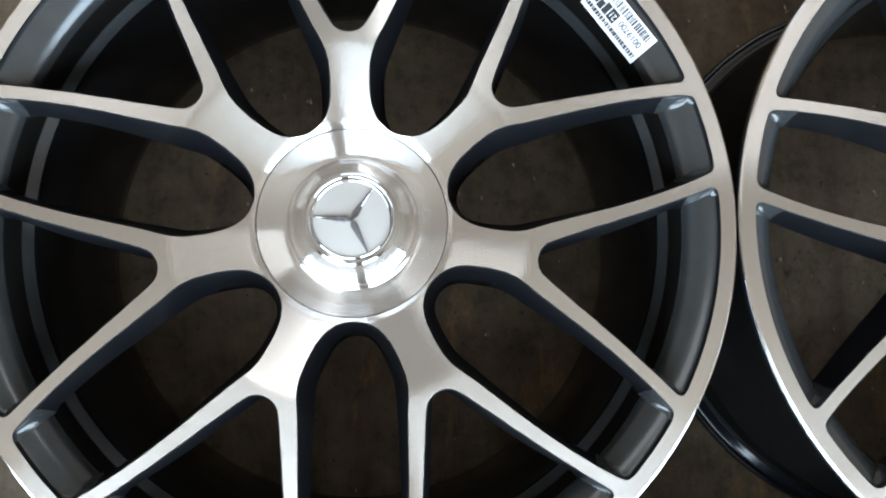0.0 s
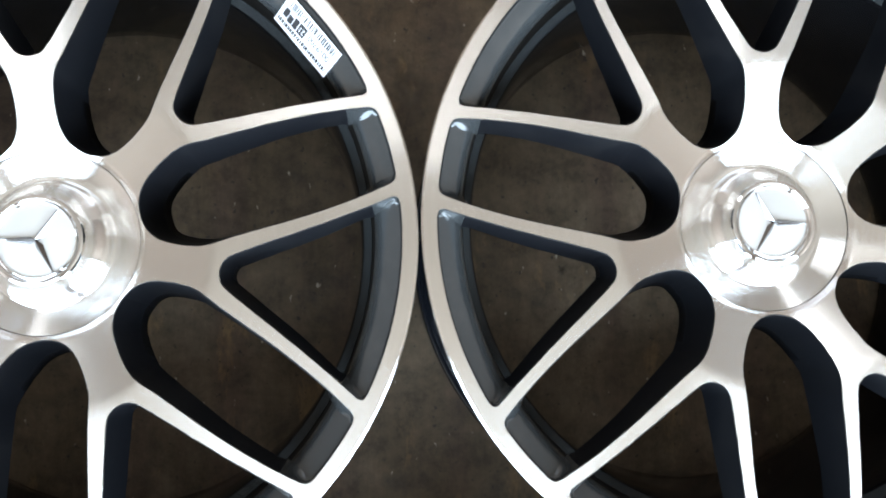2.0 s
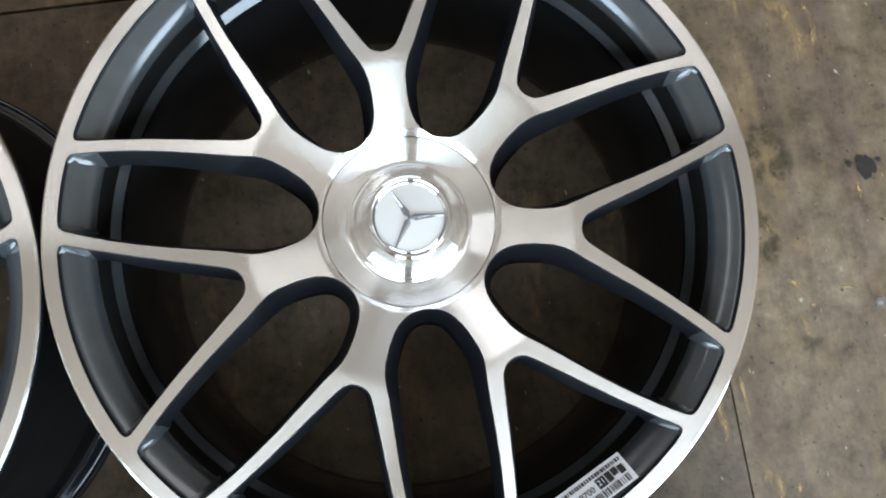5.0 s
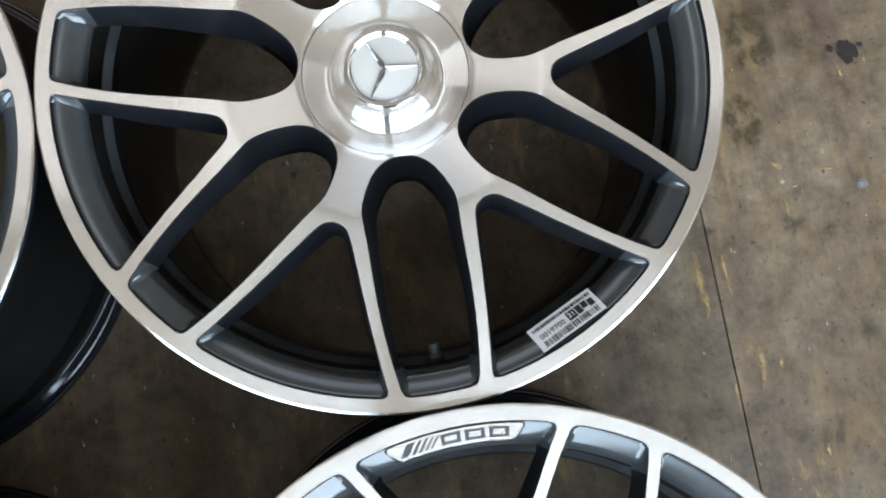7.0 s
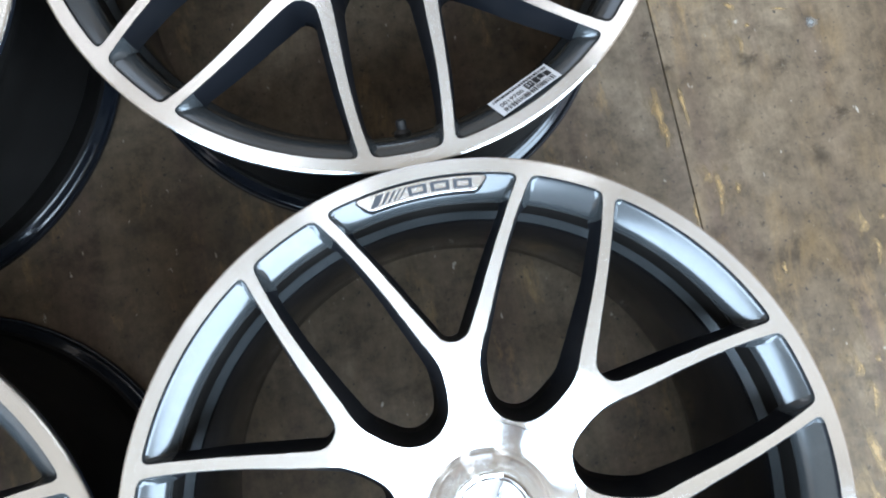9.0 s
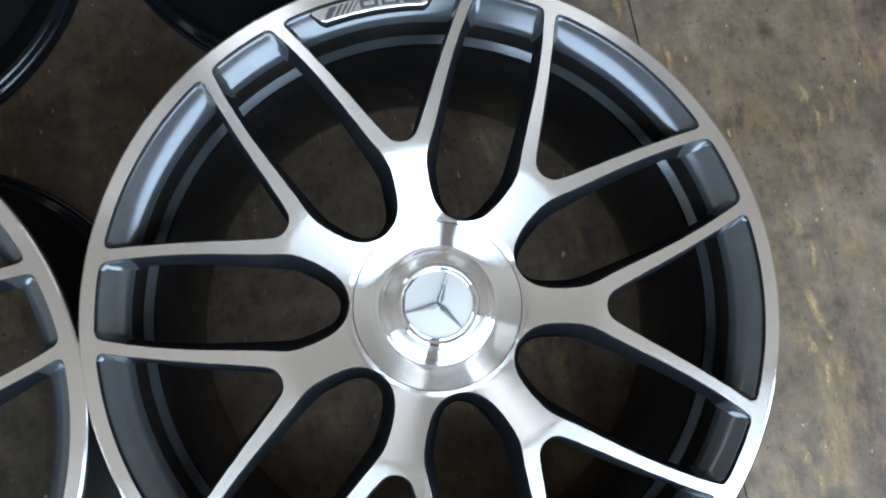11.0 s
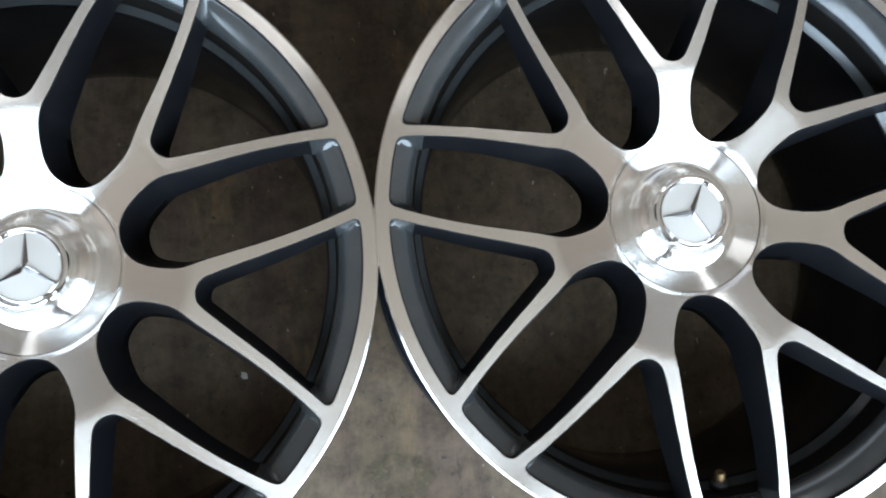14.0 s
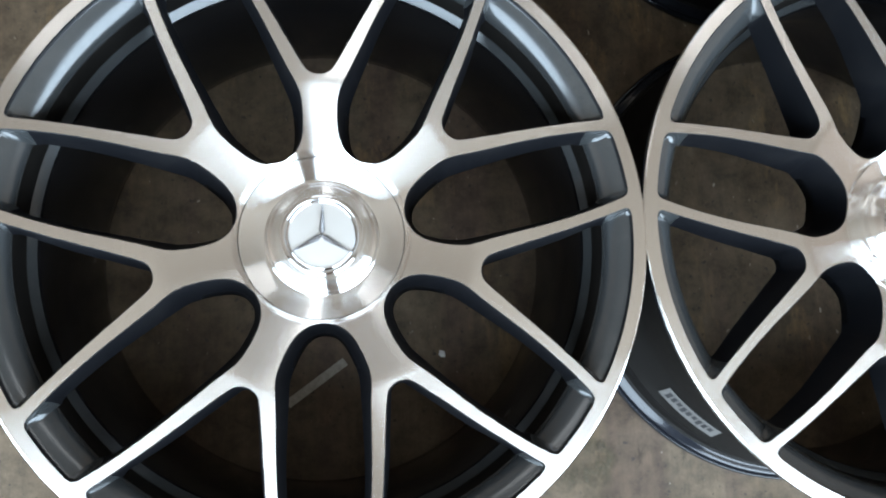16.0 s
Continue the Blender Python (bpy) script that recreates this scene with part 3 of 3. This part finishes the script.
def barrel_label(wheel, a0, a1, z0, z1, r0, r1):
    """Curved paper strip stuck on the barrel's tapering outside: radius r0 at z0, r1 at z1."""
    slope = lambda z: r0 + (r1 - r0) * (z - z0) / (z1 - z0)
    verts, faces = [], []
    n = 12
    for i in range(n + 1):
        a = radians(a0 + (a1 - a0) * i / n)
        for rr, z in ((r0, z0), (r1, z1), (r0 - 0.0004, z0), (r1 - 0.0004, z1)):
            verts.append((rr * math.cos(a), rr * math.sin(a), z))
    for i in range(n):
        a, b = 4 * i, 4 * i + 4
        faces += [(a, b, b + 1, a + 1), (a + 2, a + 3, b + 3, b + 2), (a + 1, b + 1, b + 3, a + 3), (a, a + 2, b + 2, b)]
    lab = part("barrel_label", mesh_from("barrel_label", verts, faces, [GREY_PAPER], None, True), wheel, "grey paper strip with small dark print")
    bars = []
    for i in range(9):
        f0 = 0.08 + 0.095 * i
        t0, t1 = radians(a0 + (a1 - a0) * f0), radians(a0 + (a1 - a0) * (f0 + 0.06))
        lo, hi = z0 + (z1 - z0) * (0.25 + 0.1 * (i % 3)), z1 - (z1 - z0) * 0.2
        bars.append([((slope(z) + 0.0005) * math.cos(t), (slope(z) + 0.0005) * math.sin(t), z) for t, z in ((t0, lo), (t1, lo), (t1, hi), (t0, hi))])
    part("printed_bar", mesh_from("printed_bar", [v for b in bars for v in b], [tuple(range(4 * i, 4 * i + 4)) for i in range(len(bars))], [INK]), lab)


barrel_label(wheel_c, 230.5, 248.0, 0.063, 0.080, 0.2587, 0.2510)
valve(wheel_b, LOW, 5.5 * 51.43, RUBBER)
valve(wheel_c, HIGH, 5.5 * 51.43, BRASS)


# ---- marks on the floor ----


def stain_material(name, a, b, rough, mask="", weight=1.0):
    """mask: how the mark thins out: soft towards its edge, a ring, or loose flecks; plain where empty."""
    m = material(name, a, rough)
    k = Nodes(m)
    v = k.coords()
    k.link(k.ramp(k.noise(v, 160.0, 5.0, 0.7), [(0.35, a), (0.65, b)]), k.b.inputs["Base Color"])
    if mask:
        uv, length = k.add("UVMap"), k.add("VectorMath", operation="LENGTH")
        k.link(uv.outputs[0], length.inputs[0])
        reach = k.add("Math", operation="MULTIPLY_ADD")
        k.link(k.noise(v, 70.0, 6.0, 0.7, 0.3), reach.inputs[0])
        reach.inputs[1].default_value = 1.1
        k.link(length.outputs["Value"], reach.inputs[2])
        if mask == "ring":
            f = k.ramp(reach.outputs[0], [(0.60, grey(0.0)), (0.80, grey(0.25)), (0.95, grey(weight))])
            rim = k.ramp(length.outputs["Value"], [(0.66, grey(1.0)), (0.97, grey(0.0))])
            f = k.mix(1.0, k.mix(1.0, f, rim, "MULTIPLY"), k.ramp(k.noise(v, 45.0, 5.0, 0.6), [(0.42, grey(0.0)), (0.58, grey(1.0))]), "MULTIPLY")
        else:
            half = k.add("Math", operation="MULTIPLY")
            half.inputs[1].default_value = 0.6
            k.link(reach.outputs[0], half.inputs[0])
            f = k.ramp(half.outputs[0], [(0.38, grey(weight)), (0.70, grey(0.0))])
            if mask == "flecks":
                f = k.mix(1.0, f, k.ramp(k.noise(k.coords((1.0, 0.35, 1.0), 12), 75.0, 6.0, 0.75, 0.4), [(0.50, grey(0.0)), (0.62, grey(1.0))]), "MULTIPLY")
        k.link(f, k.b.inputs["Alpha"])
    return m


TAR = stain_material("tar_stain", (0.008, 0.006, 0.006), (0.020, 0.015, 0.013), 0.5)
OIL = stain_material("oil_stain", (0.045, 0.032, 0.019), (0.070, 0.050, 0.030), 0.5, "soft", 0.5)
HEEL = stain_material("heel_mark", (0.040, 0.032, 0.016), (0.085, 0.062, 0.028), 0.45, "ring", 0.8)
BARE = stain_material("bare_ochre_wood", (0.27, 0.17, 0.07), (0.36, 0.235, 0.10), 0.6, "soft", 0.8)
FLECK = stain_material("worn_ochre_flecks", (0.28, 0.175, 0.07), (0.38, 0.25, 0.11), 0.6, "flecks", 0.85)
PALE = stain_material("pale_splash", (0.17, 0.17, 0.16), (0.24, 0.24, 0.23), 0.6, "soft", 0.7)
TAPE = stain_material("old_tape", (0.20, 0.18, 0.15), (0.30, 0.28, 0.24), 0.35)
LAYER = [0]


def blotch(name, x, y, rx, ry, spin, mat, rag=0.35):
    """A thin mark with an uneven outline; each lies a hair above the one before."""
    LAYER[0] += 1
    seed = LAYER[0]
    n = 48
    verts, ring = [(0, 0, 0)], [(0.0, 0.0)]
    for i in range(n):
        a = 2 * math.pi * i / n
        f = 1 + rag * noise.noise(Vector((math.cos(a) * 1.7 + seed * 3.1, math.sin(a) * 1.7, seed))) + 0.5 * rag * noise.noise(Vector((math.cos(a) * 5 + seed, math.sin(a) * 5, seed * 2.0)))
        verts.append((rx * f * math.cos(a), ry * f * math.sin(a), 0))
        ring.append((math.cos(a), math.sin(a)))
    me = mesh_from(name, verts, [(0, 1 + i, 1 + (i + 1) % n) for i in range(n)], [mat])
    uv = me.uv_layers.new(name="UVMap")
    for loop in me.loops:
        uv.data[loop.index].uv = ring[loop.vertex_index]
    part(name, me, slab, m=pose(x, y, 0.0003 + 0.00003 * seed, 0, 0, spin))


for x, y, rx, ry in ((1.07, 0.21, 0.10, 0.09), (1.00, 0.26, 0.06, 0.06), (1.05, -0.56, 0.05, 0.13), (1.03, -0.70, 0.06, 0.14), (0.99, -0.82, 0.08, 0.08), (1.10, -0.40, 0.06, 0.08),
                     (1.00, -0.13, 0.02, 0.06), (0.93, -0.31, 0.035, 0.07), (0.885, -0.22, 0.03, 0.08), (0.96, -0.45, 0.04, 0.07), (0.30, 0.30, 0.12, 0.03), (0.29, 0.20, 0.03, 0.07)):
    blotch("worn_flecks", x, y, rx, ry, 0, FLECK)
blotch("pale_splash", 1.094, -0.134, 0.014, 0.014, 0, PALE, 0.4)
for x, y, rx, ry, spin in ((0.934, -0.312, 0.009, 0.030, 8), (0.883, -0.215, 0.010, 0.058, 3), (0.914, -0.205, 0.006, 0.050, 4), (0.998, -0.096, 0.015, 0.006, -38),
                           (1.015, -0.124, 0.006, 0.005, 0), (0.954, -0.318, 0.005, 0.012, -4), (0.898, -0.340, 0.005, 0.034, 0), (0.981, -0.030, 0.007, 0.024, 20),
                           (1.10, 0.00, 0.005, 0.022, 5), (1.132, 0.012, 0.003, 0.014, 0), (0.985, -0.42, 0.005, 0.016, 0), (1.06, -0.11, 0.003, 0.02, 78), (1.035, -0.64, 0.012, 0.05, 12)):
    blotch("bare_patch", x, y, rx, ry, spin, BARE, 0.6)
for x, y, rx, ry, spin in ((1.000, 0.053, 0.030, 0.044, 0), (0.972, -0.042, 0.025, 0.036, 0), (0.310, -0.812, 0.050, 0.036, 0)):
    blotch("heel_mark", x, y, rx, ry, spin, HEEL, 0.3)
for x, y, rx, ry in ((1.020, 0.050, 0.012, 0.034), (0.990, 0.088, 0.016, 0.010), (0.984, -0.045, 0.012, 0.022), (1.005, -0.168, 0.030, 0.022), (1.045, -0.178, 0.016, 0.026), (0.945, -0.36, 0.007, 0.010), (0.972, -0.365, 0.007, 0.009),
                     (0.888, -0.115, 0.014, 0.012), (0.905, -0.160, 0.012, 0.008), (0.436, -0.808, 0.010, 0.022), (0.33, -0.80, 0.007, 0.028), (0.38, -0.81, 0.008, 0.022), (0.70, 0.02, 0.010, 0.012), (0.45, -0.02, 0.009, 0.012),
                     (1.06, -0.30, 0.02, 0.03), (1.10, -0.25, 0.016, 0.016), (0.29, 0.17, 0.03, 0.06)):
    blotch("oil_stain", x, y, rx, ry, 0, OIL, 0.6)
blotch("tar_stain", 1.114, 0.025, 0.0105, 0.0150, 0, TAR, 0.5)
blotch("tar_stain", 1.0945, 0.031, 0.0035, 0.0045, 0, TAR, 0.5)
blotch("tar_stain", 1.131, 0.031, 0.0035, 0.0030, 0, TAR, 0.5)
# a strip of old tape under one wheel and a small pale chip
strip = math.degrees(math.atan2(0.045, 0.064))
part("tape_strip", box_mesh("tape_strip", -0.040, 0.040, -0.0050, 0.0050, 0.0, 0.0006, TAPE, 0.0002), slab, m=pose(0.001, -0.7085, 0, 0, 0, strip))
blotch("pale_chip", 0.146, -0.681, 0.0035, 0.0045, 20, stain_material("white_chip", (0.5, 0.5, 0.48), (0.65, 0.65, 0.63), 0.5), 0.4)
